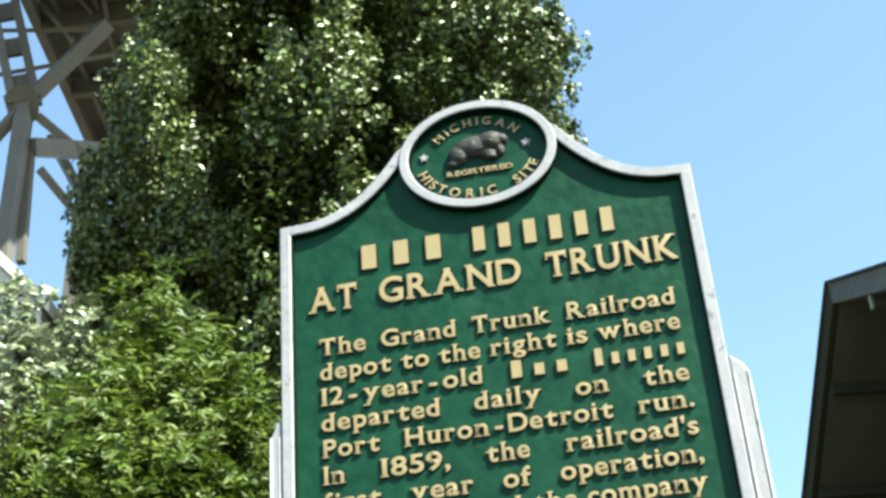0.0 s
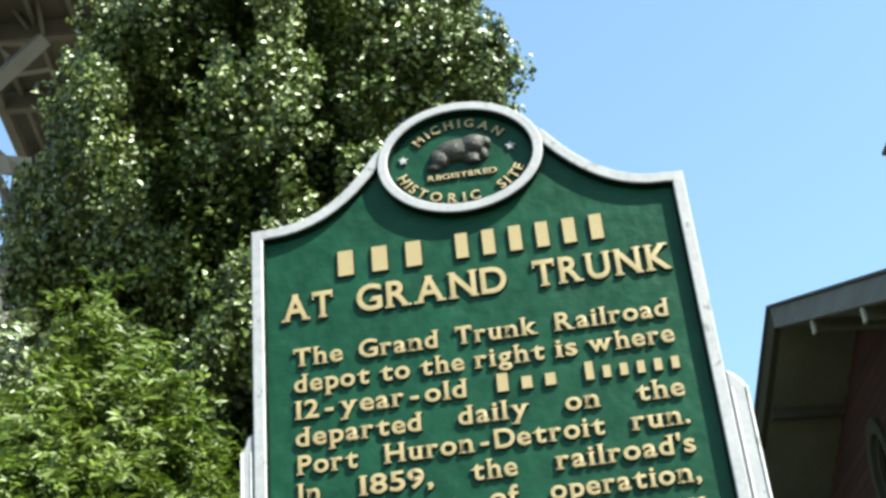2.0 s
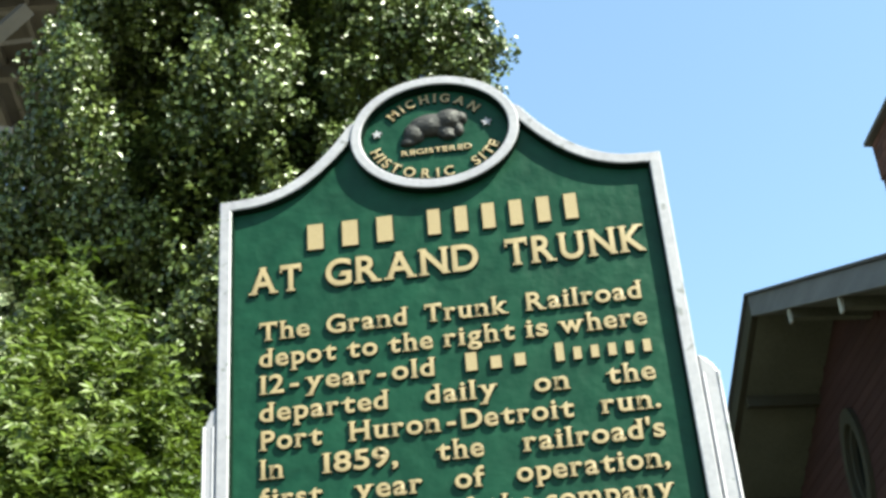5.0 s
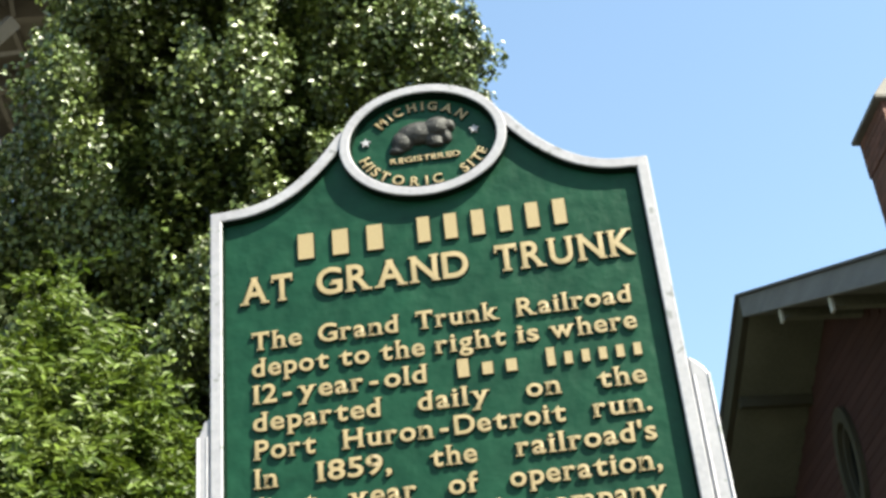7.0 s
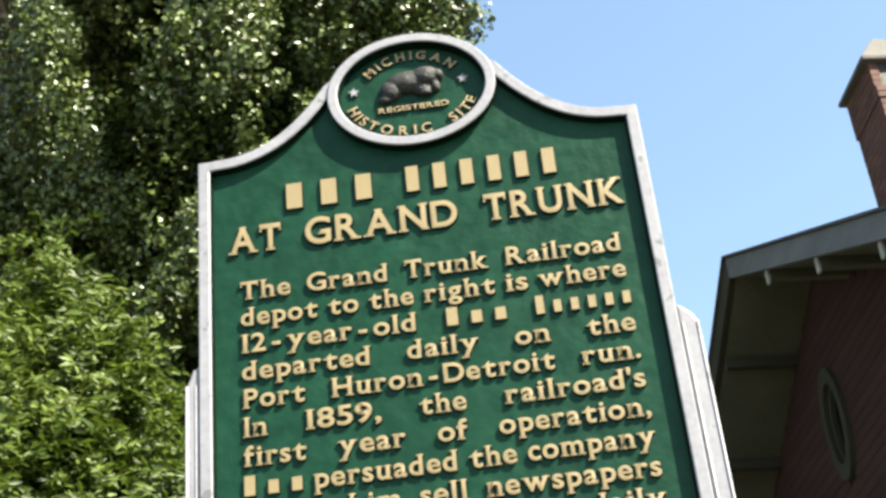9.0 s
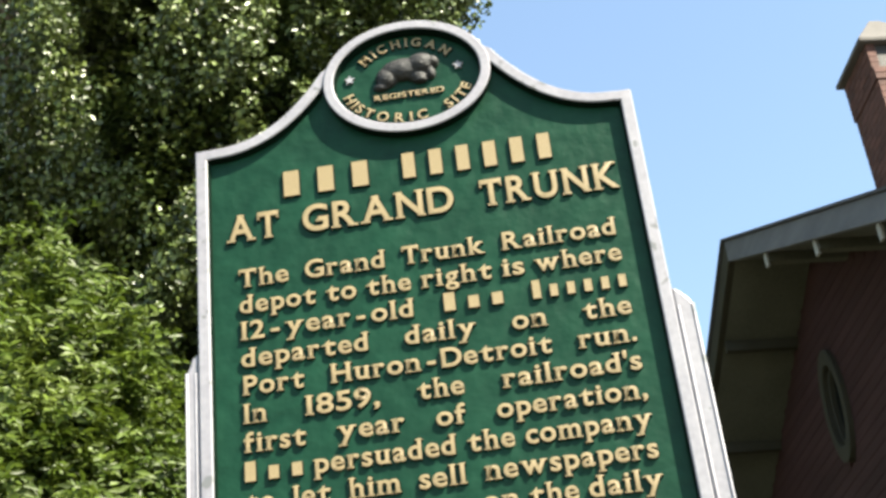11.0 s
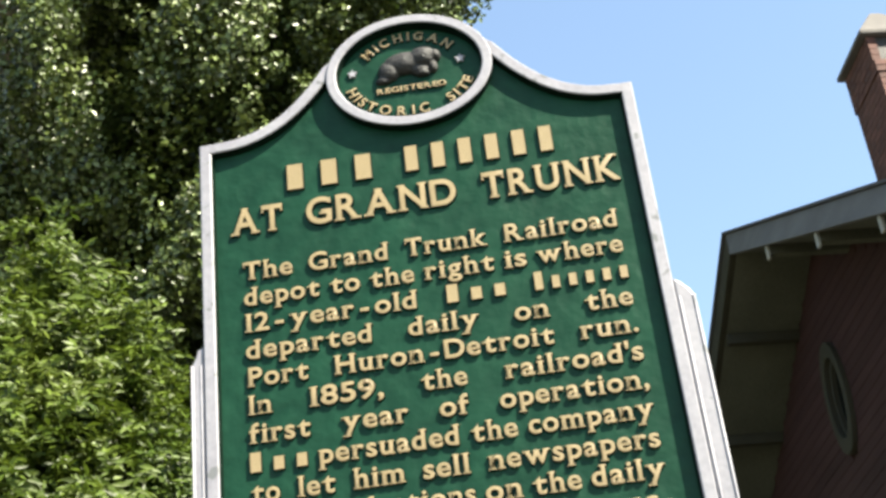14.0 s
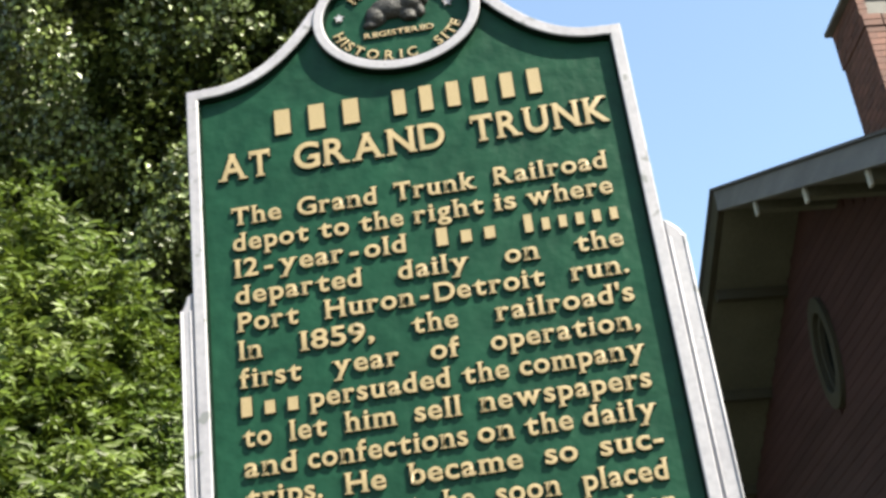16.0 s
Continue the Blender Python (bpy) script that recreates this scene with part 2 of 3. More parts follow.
def flat_text(ch):
    cu = bpy.data.curves.new("letter", "FONT")
    cu.body, cu.size, cu.offset = ch, 1.0, 0.020
    tmp = new("letter", cu)
    bpy.context.view_layer.update()
    me = bpy.data.meshes.new_from_object(tmp.evaluated_get(bpy.context.evaluated_depsgraph_get()))
    bpy.data.objects.remove(tmp)
    bpy.data.curves.remove(cu)
    return me


CAP = max(v.co.y for v in flat_text("H").vertices)
XTOP = max(v.co.y for v in flat_text("x").vertices) / CAP


def flare(bm):
    """Widens the foot of a raised letter, as cast letters have it."""
    # the dark sides then ring the letter like a tight shadow
    bm.normal_update()
    for v in bm.verts:
        across = Vector((v.normal.x, 0, v.normal.z))
        if v.co.y > 0 and across.length > 0.05:
            v.co += across.normalized() * 0.05


def letter(ch):
    """The mesh of a raised letter, capitals 1 high, its left end at 0, one unit thick; and its width."""
    if ch in LETTERS:
        return LETTERS[ch]
    flat = flat_text(ch)
    bm = bmesh.new()
    bm.from_mesh(flat)
    bpy.data.meshes.remove(flat)
    bmesh.ops.remove_doubles(bm, verts=bm.verts, dist=1e-5)
    for v in bm.verts:
        v.co = v.co / CAP
    slabs = []
    for e in bm.edges:
        if len(e.link_faces) != 1:
            continue
        a, b = e.verts[0].co, e.verts[1].co
        c = (a + b) / 2
        inner = e.link_faces[0].calc_center_median()
        if abs(a.y - b.y) < 0.006 and 0.10 < abs(a.x - b.x) < 0.27 and ch not in ".,'-":
            w = abs(a.x - b.x) / 2 + 0.075
            up = 0.085 if inner.y > c.y else -0.085
            slabs.append((c.x - w, c.x + w, min(c.y, c.y + up), max(c.y, c.y + up)))
        elif abs(a.x - b.x) < 0.006 and 0.07 < abs(a.y - b.y) < 0.2 and ch in "TEFLZ":
            r = 0.075 if inner.x > c.x else -0.075
            lo, hi = (c.y - 0.20, c.y + 0.05) if c.y > 0.6 else (c.y - 0.05, c.y + 0.20)
            slabs.append((min(c.x, c.x + r), max(c.x, c.x + r), lo, hi))
    low = min([v.co.x for v in bm.verts] + [s[0] for s in slabs])
    high = max([v.co.x for v in bm.verts] + [s[1] for s in slabs])
    for v in bm.verts:
        v.co = (v.co.x - low, -1, v.co.y)
    top = bmesh.ops.extrude_face_region(bm, geom=bm.faces[:])
    for v in top["geom"]:
        if isinstance(v, bmesh.types.BMVert):
            v.co.y = 0.1
    for x0, x1, y0, y1 in slabs:
        box(bm, x0 - low, x1 - low, -0.88, 0.1, y0, y1)
    bmesh.ops.recalc_face_normals(bm, faces=bm.faces[:])
    flare(bm)
    me = bpy.data.meshes.new("letter")
    bm.to_mesh(me)
    bm.free()
    me.materials.append(GOLD)
    # gold face; the sides are coloured dark to stand for shade
    two_tone(me, SIDESHADE, lambda p: abs(p.normal.y) < 0.8)
    LETTERS[ch] = me, high - low
    return LETTERS[ch]


def bar(tall):
    """A plain bar in place of a letter that is not to be spelt out."""
    key = ("bar", tall)
    if key not in LETTERS:
        bm = bmesh.new()
        h = 1.0 if tall else XTOP
        w = 0.36 if tall else 0.34
        bmesh.ops.recalc_face_normals(bm, faces=box(bm, 0, w, -1, 0.1, 0, h))
        flare(bm)
        me = bpy.data.meshes.new("bar")
        bm.to_mesh(me)
        bm.free()
        me.materials.append(GOLD)
        # bar sides take the same painted shade as the letters
        two_tone(me, SIDESHADE, lambda p: abs(p.normal.y) < 0.8)
        LETTERS[key] = me, w
    return LETTERS[key]


def word(text, upper=False):
    """The letters of a word as (mesh, x, width), capitals 1 high, and the word's width. A number stands for that many bars."""
    out, x = [], 0.0
    for i in range(text if isinstance(text, int) else len(text)):
        if isinstance(text, int):
            me, w = bar(upper or i == 0)
            gap = 0.44
        else:
            me, w = letter(text[i])
            gap = 0.28 if "-" in text[i:i + 2] and text != "suc-" else 0.10
        out.append((me, x, w))
        x += w + gap
    return out, x - gap


def set_word(text, x0, x1, z, height, upper=False, depth=0.0045, parent=None):
    """One raised word that reaches from x0 to x1."""
    letters, width = word(text, upper)
    k = (x1 - x0) / width
    for me, x, w in letters:
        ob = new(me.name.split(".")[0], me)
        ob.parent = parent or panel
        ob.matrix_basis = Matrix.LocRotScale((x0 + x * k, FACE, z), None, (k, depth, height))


TITLE = 0.044
set_word(3, -0.199, -0.073, 2.669, TITLE, True)
set_word(6, -0.021, 0.198, 2.671, TITLE, True)
for text, x0, x1 in (("AT", -0.2865, -0.2095), ("GRAND", -0.174, 0.0475), ("TRUNK", 0.087, 0.2870)):
    set_word(text, x0, x1, 2.604, TITLE)

# the text, set to both margins, each word with its width in mm; a number stands for a word of that many bars
LINES = [
    [("The", 72), ("Grand", 116), ("Trunk", 118), ("Railroad", 164)],
    [("depot", 109), ("to", 43), ("the", 63), ("right", 100), ("is", 31), ("where", 122)],
    [("12-year-old", 246), (3, 82), (6, 130)],
    [("departed", 179), ("daily", 99), ("on", 48), ("the", 66)],
    [("Port", 86), ("Huron-Detroit", 305), ("run.", 79)],
    [("In", 33), ("1859,", 102), ("the", 63), ("railroad's", 188)],
    [("first", 84), ("year", 91), ("of", 39), ("operation,", 200)],
    [(3, 77), ("persuaded", 191), ("the", 62), ("company", 167)],
    [("to", 38), ("let", 50), ("him", 69), ("sell", 62), ("newspapers", 226)],
    [("and", 71), ("confections", 210), ("on", 48), ("the", 63), ("daily", 96)],
    [("trips.", 100), ("He", 54), ("became", 148), ("so", 42), ("suc-", 81)],
    [("cessful", 0), ("that", 0), ("he", 0), ("soon", 0), ("placed", 0)],
    [(3, 0), (8, 0), (2, 0), ("other", 0)],
    [(5, 0), (5, 0), (4, 0), (2, 0), (7, 0)],
    [(2, 0), (4, 0), (6, 0), (5, 0)],
    [(2, 0), (7, 0), (7, 0), (3, 0)],
    [(2, 0), (3, 0), (9, 0), (3, 0)],
    [(5, 0), (10, 0)],
]
TEXT = 0.0285
WIDE = 0.0272        # letter width per unit, where no width is given
for row, words in enumerate(LINES):
    z = 2.526 - 0.0427 * row
    wide = [mm / 1000 if mm else word(w)[1] * WIDE for w, mm in words]
    gap = (0.542 - sum(wide)) / (len(words) - 1)
    x = -0.271
    for (text, mm), w in zip(words, wide):
        set_word(text, x, x + w, z, TEXT)
        x += w + gap


def seal_text(text, a, b, t0, t1, height, upper):
    """Letters round the seal's ellipse from angle t0 to t1 (degrees)."""
    wide = [1.15 if ch == " " else letter(ch)[1] + 0.14 for ch in text]
    run = 0.0
    for ch, step in zip(text, wide):
        run += step
        if ch == " ":
            continue
        t = radians(t0 + (t1 - t0) * (run - step / 2 - wide[0] / 2) / (sum(wide) - wide[0] / 2 - wide[-1] / 2))
        me, w = letter(ch)
        turn = math.atan2(b * math.cos(t), -a * math.sin(t)) + (math.pi if upper else 0)
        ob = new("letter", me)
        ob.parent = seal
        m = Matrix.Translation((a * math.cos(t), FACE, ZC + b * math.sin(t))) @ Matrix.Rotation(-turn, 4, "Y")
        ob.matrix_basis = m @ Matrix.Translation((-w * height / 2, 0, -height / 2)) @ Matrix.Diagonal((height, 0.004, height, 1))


seal_text("MICHIGAN", 0.0845, 0.0755, 137.5, 42, 0.0155, True)
seal_text("HISTORIC SITE", 0.0935, 0.0665, 196, 339, 0.0165, False)
set_word("REGISTERED", -0.054, 0.054, 2.819, 0.0095, depth=0.004, parent=seal)
for side in (-1, 1):
    bm = bmesh.new()
    pts = []
    for i in range(10):
        r = 0.0085 if i % 2 == 0 else 0.0038
        t = math.pi / 2 + i * math.pi / 5
        pts.append((-0.0045 + side * 0.084 + r * math.cos(t), 2.866 + r * math.sin(t)))
    prism(bm, pts, FACE - 0.004, FACE + 0.001)
    part("star", bm, SILVER, seal, "small silver star")
bm = bmesh.new()                 # the plain rounded emblem in the middle
for x, z, rx, rz, ry in ((-0.006, 2.862, 0.038, 0.021, 0.013), (-0.034, 2.850, 0.019, 0.019, 0.011), (0.024, 2.867, 0.026, 0.020, 0.015),
                         (0.043, 2.868, 0.012, 0.011, 0.012), (0.018, 2.845, 0.016, 0.010, 0.009), (0.040, 2.848, 0.008, 0.011, 0.008),
                         (-0.044, 2.834, 0.014, 0.007, 0.007), (0.022, 2.837, 0.012, 0.005, 0.008)):
    m = Matrix.Translation((x * 0.93, FACE - 0.001, z + 0.0095)) @ Matrix.Diagonal((rx * 0.93, ry * 1.15, rz, 1))
    made = bmesh.ops.create_icosphere(bm, subdivisions=3, radius=1, matrix=m)
    for v in made["verts"]:
        for f in v.link_faces:
            f.smooth = True
emblem = part("emblem", bm, BRONZE, seal, "dark rounded relief emblem")
fuse = emblem.modifiers.new("fuse", "REMESH")
fuse.mode, fuse.voxel_size, fuse.use_smooth_shade = "VOXEL", 0.0015, True

# ---- the depot ----
# Its gable end looks past the marker; u runs along the gable towards the viewer's side, i inwards along the ridge, from the peak of the rake.
PEAK = Vector((2.067, 10.130, 8.412))
TURN = radians(10)
UDIR = Vector((math.sin(TURN), -math.cos(TURN), 0))
IDIR = Vector((math.cos(TURN), math.sin(TURN), 0))
PITCH = math.tan(radians(27.0))
OVER = 0.72            # how far the roof stands out from the gable wall
HALF = 4.3             # half the width of the gable wall
EAVE = 5.05            # half the width of the roof
LONG = 13.0
DEPOT = Matrix(((UDIR.x, IDIR.x, 0, PEAK.x), (UDIR.y, IDIR.y, 0, PEAK.y), (0, 0, 1, PEAK.z), (0, 0, 0, 1)))
GROUND_Z = -PEAK.z
SLAB = 0.10            # roof thickness above the soffit, straight down
UNDER = 0.235          # soffit below the roof's top
OV_U, OV_Z, OV_A, OV_B = -0.185, -1.635, 0.255, 0.53     # the oval window's outer frame

depot = thing("depot", "old wooden railway depot with dark red clapboards and wide grey eaves", "building", at=DEPOT)


def slope(u):
    return -abs(u) * PITCH


def outline_wall(i0, i1, hole):
    """The gable wall, with an oval opening."""
    bm = bmesh.new()
    top = -UNDER - 0.02
    ring = [(-HALF, GROUND_Z - 0.3), (HALF, GROUND_Z - 0.3), (HALF, slope(HALF) + top), (0, top), (-HALF, slope(HALF) + top)]
    oval = [(OV_U + hole * OV_A * math.cos(k * math.tau / 40), OV_Z + hole * OV_B * math.sin(k * math.tau / 40)) for k in range(40)] if hole else []
    sides = []
    for i in (i0, i1):
        edges, loops = [], []
        for loop in (ring, oval):
            vs = [bm.verts.new((u, i, z)) for u, z in loop]
            loops.append(vs)
            edges += [bm.edges.new((vs[k], vs[(k + 1) % len(vs)])) for k in range(len(vs))]
        bmesh.ops.triangle_fill(bm, edges=edges, use_beauty=True)
        sides.append(loops)
    for a, b in zip(*sides):
        for k in range(len(a)):
            bm.faces.new((a[k], a[(k + 1) % len(a)], b[(k + 1) % len(a)], b[k]))
    bmesh.ops.recalc_face_normals(bm, faces=bm.faces[:])
    return bm


gable = part("gable_wall", outline_wall(OVER + 0.03, OVER + 0.23, 0.72), CLAP, depot, "dark red clapboard gable wall")
part("gable_wall", outline_wall(LONG - 0.25, LONG - 0.05, 0), CLAP, depot)
for side in (-1, 1):
    bm = bmesh.new()
    box(bm, side * HALF - 0.1, side * HALF + 0.1, OVER + 0.24, LONG - 0.26, GROUND_Z - 0.3, slope(HALF) - UNDER - 0.08)
    part("side_wall", bm, CLAP, depot)

# the roof: two slopes, each with its sheathing, soffit, rake board and eave board
for side in (-1, 1):
    flip = (lambda o: o) if side > 0 else (lambda o: [(-u, z) for u, z in o[::-1]])
    sect = lambda t0, t1, u0=0.0, u1=EAVE: flip([(u0, slope(u0) - t1), (u1, slope(u1) - t1), (u1, slope(u1) - t0), (u0, slope(u0) - t0)])
    bm = bmesh.new()
    prism(bm, sect(0.0, SLAB), 0.056, LONG)
    roof = part("roof", bm, SHINGLE, depot, "dark shingled roof slope")
    bm = bmesh.new()
    prism(bm, sect(SLAB + 0.003, UNDER), 0.052, LONG - 0.03)
    part("soffit", bm, SOFFIT, roof, "drab painted soffit boards")
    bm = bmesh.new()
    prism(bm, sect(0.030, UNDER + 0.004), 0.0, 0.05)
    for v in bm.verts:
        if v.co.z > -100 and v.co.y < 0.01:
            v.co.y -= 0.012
    # both boards are the same grey; the far one has shade as colour
    bevelled(part("rake_board", bm, GREYWOOD if side > 0 else FRAMESHADE, roof, "weathered grey rake board, coloured darker on the far slope for shade"), 0.006)
    bm = bmesh.new()
    prism(bm, sect(0.0, 0.026), -0.040, 0.053)
    part("drip_edge", bm, SHINGLE, roof)
    bm = bmesh.new()
    box(bm, side * EAVE - 0.025, side * EAVE + 0.025, 0.055, LONG - 0.05, slope(EAVE) - UNDER - 0.05, slope(EAVE) - SLAB - 0.005)
    part("eave_board", bm, SOFFIT, roof)
    for u in (0.80, 1.88, 3.00, 4.15):
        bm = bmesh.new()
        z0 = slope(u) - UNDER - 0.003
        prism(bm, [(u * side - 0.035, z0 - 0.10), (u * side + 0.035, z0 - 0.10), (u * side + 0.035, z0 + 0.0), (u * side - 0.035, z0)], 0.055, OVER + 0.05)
        # far lookouts take the dark tone in place of shade
        part("lookout", bm, SOFFIT if side > 0 else FRAMESHADE, roof, "drab painted lookout beam, coloured darker on the far slope for shade")
        if side < 0:
            continue
        bm = bmesh.new()
        box(bm, u * side - 0.028, u * side + 0.028, 0.03, 0.054, z0 - 0.135, z0 - 0.004)
        bevelled(part("lookout_end", bm, WHITEWOOD, roof, "pale painted lookout end"), 0.004)

# the oval window
window = part("window", bmesh.new(), FRAMESHADE, depot, "small dark oval gable window with grey green frame")
for (a0, b0, a1, b1, i0, i1, mat, name) in ((1.0, 1.0, 0.72, 0.72, OVER - 0.035, OVER + 0.06, FRAMESHADE, "casing"),
                                            (0.72, 0.72, 0.62, 0.64, OVER + 0.02, OVER + 0.10, FRAMESHADE, "sash")):
    bm = bmesh.new()
    loop = lambda fa, fb: [(OV_U + fa * OV_A * math.cos(-k * math.tau / 48), OV_Z + fb * OV_B * math.sin(-k * math.tau / 48)) for k in range(48)]
    band(bm, loop(a0, b0), loop(a1, b1), i0, i1)
    bevelled(part(name, bm, mat, window), 0.008)
bm = bmesh.new()
prism(bm, [(OV_U + 0.63 * OV_A * math.cos(-k * math.tau / 40), OV_Z + 0.65 * OV_B * math.sin(-k * math.tau / 40)) for k in range(40)], OVER + 0.07, OVER + 0.08)
part("pane", bm, GLASS, window)

# the chimney: three and a half bricks by three, with open ends under a sloped cap
CH_I, CH_U, CH_X, CH_Y = 2.005, 0.03, 0.3465, 0.296
bm = bmesh.new()
box(bm, -CH_X + 0.005, CH_X - 0.005, -CH_Y + 0.005, CH_Y - 0.005, -0.6, 1.60)
chimney = part("chimney", bm, MORTAR, depot, "square red brick chimney with corbelled top")
chimney.matrix_basis = pose(CH_U, CH_I, 0)
# an added dark block fills the open top in place of its shade
bm = bmesh.new()
box(bm, -CH_X + 0.03, CH_X - 0.03, -CH_Y + 0.08, CH_Y - 0.08, 1.604, 1.90)
part("flue", bm, BRONZE, chimney, "dark block that stands for the shade in the open top")
bm = bmesh.new()
low = [bm.verts.new((x * (CH_X + 0.045), y * (CH_Y + 0.085), z)) for z in (1.905, 1.945) for x, y in ((-1, -1), (1, -1), (1, 1), (-1, 1))]
high = [bm.verts.new((x * 0.06, y * 0.05, 2.42)) for x, y in ((-1, -1), (1, -1), (1, 1), (-1, 1))]
bm.faces.new(low[3::-1])
bm.faces.new(high)
for lower, upper in ((low[:4], low[4:]), (low[4:], high)):
    for k in range(4):
        bm.faces.new((lower[k], lower[(k + 1) % 4], upper[(k + 1) % 4], upper[k]))
bevelled(part("cap_slab", bm, CONCRETE, chimney, "weathered sloped cap slab"), 0.01)


def brick_mesh(lx, ly, lz):
    bm = bmesh.new()
    box(bm, -lx / 2, lx / 2, -ly / 2, ly / 2, -lz / 2, lz / 2)
    bmesh.ops.bevel(bm, geom=[e for e in bm.edges if abs(e.verts[0].co.y - e.verts[1].co.y) < 1e-6], offset=0.003, segments=1, affect="EDGES")
    me = bpy.data.meshes.new("brick")
    bm.to_mesh(me)
    bm.free()
    me.materials.append(BRICK)
    return me


BRICKS = {n: brick_mesh(n, 0.09, 0.067) for n in (0.19, 0.09)}


def lay_course(z, out, parent, rng, shift, faces=(0, 1, 2, 3)):
    """One course of bricks round the shaft, or on some of its faces."""
    for face in faces:
        m = Matrix.Rotation(face * math.pi / 2, 4, "Z")
        half, depth = (CH_X, CH_Y) if face % 2 == 0 else (CH_Y, CH_X)
        row = [0.19] * 3
        if face % 2 == 0:
            row.insert(0 if shift else 3, 0.09)
        x = -half - out
        for n in row:
            ob = new("brick", BRICKS[n])
            ob.parent = parent
            ob.matrix_basis = m @ pose(x + n / 2, -depth - out + 0.045 + rng.uniform(-0.0015, 0.0015), z, 0, 0, rng.uniform(-0.3, 0.3))
            x += n + 0.011


rng = random.Random(4)
for k in range(23):
    lay_course(-0.03 + 0.073 * k, 0.014 if k >= 21 else 0, chimney, rng, k % 2)
for k in range(23, 27):         # closed sides and open ends below the cap
    lay_course(-0.03 + 0.073 * k, 0.014, chimney, rng, k % 2, (0, 2))


# ---- foliage ----
def leaves(name, centres, normals, sizes, width, droop, mat, parent, seed, label="", along=0.0):
    """Many small folded leaves, each a pointed blade of two triangles folded along its rib, as one mesh."""
    r = np.random.default_rng(seed)
    n = len(centres)
    axis = r.normal(size=(n, 3)) * (0.35 if np.ndim(along) else 1.0) + along
    axis[:, 2] -= droop
    nrm = normals + 0.55 * r.normal(size=(n, 3))
    nrm /= np.linalg.norm(nrm, axis=1)[:, None]
    axis -= nrm * (axis * nrm).sum(1)[:, None]
    axis /= np.linalg.norm(axis, axis=1)[:, None] + 1e-9
    side = np.cross(nrm, axis)
    L = sizes[:, None]
    W = L * width
    fold = nrm * (W * 0.25)
    pts = np.stack([centres, centres + axis * L * 0.45 + side * W * 0.5 + fold, centres + axis * L, centres + axis * L * 0.45 - side * W * 0.5 + fold], 1).reshape(-1, 3)
    base = (np.arange(n) * 4)[:, None]
    tris = np.concatenate([base + np.array([[0, 1, 2]]), base + np.array([[0, 2, 3]])], 1).reshape(-1, 3)
    me = bpy.data.meshes.new(name)
    me.vertices.add(len(pts))
    me.vertices.foreach_set("co", pts.ravel())
    me.loops.add(tris.size)
    me.loops.foreach_set("vertex_index", tris.ravel().astype(np.int32))
    me.polygons.add(len(tris))
    me.polygons.foreach_set("loop_start", (np.arange(len(tris)) * 3).astype(np.int32))
    me.polygons.foreach_set("loop_total", np.full(len(tris), 3, np.int32))
    me.update(calc_edges=True)
    me.materials.append(mat)
    ob = new(name, me)
    ob.parent = parent
    return tagged(ob, label, kind="stuff")


def limbs(bm, base, top, radius, count, reach, rng, lowest=0.3):
    """A tapered, slightly bent trunk with limbs that fork once."""
    base, top = Vector(base), Vector(top)
    pts = [base + (top - base) * (i / 8) + Vector((rng.uniform(-1, 1), rng.uniform(-1, 1), 0)) * radius * 0.5 * (i > 0) for i in range(9)]
    tube(bm, pts, [radius * (1.35 if i == 0 else 1 - 0.1 * i) for i in range(9)], 12)
    for k in range(count):
        s = lowest + (0.95 - lowest) * k / count
        at = base + (top - base) * s
        ang = k * 2.4 + rng.uniform(-0.3, 0.3)
        d = Vector((math.cos(ang), math.sin(ang), rng.uniform(0.35, 0.9))).normalized()
        far = reach * (1.05 - 0.6 * s) * rng.uniform(0.8, 1.1)
        mid = at + d * far * 0.5 + Vector((0, 0, 0.05 * far))
        end = at + d * far + Vector((0, 0, 0.2 * far))
        r0 = radius * (0.5 - 0.3 * s)
        tube(bm, [at, mid, end], [r0, r0 * 0.65, r0 * 0.2], 7)
        for q in (-1, 1):
            e2 = mid + (d + Vector((-d.y, d.x, 0.2)) * 0.7 * q).normalized() * far * 0.5
            tube(bm, [mid, (mid + e2) / 2 + Vector((0, 0, 0.1)), e2], [r0 * 0.5, r0 * 0.35, r0 * 0.1], 6)


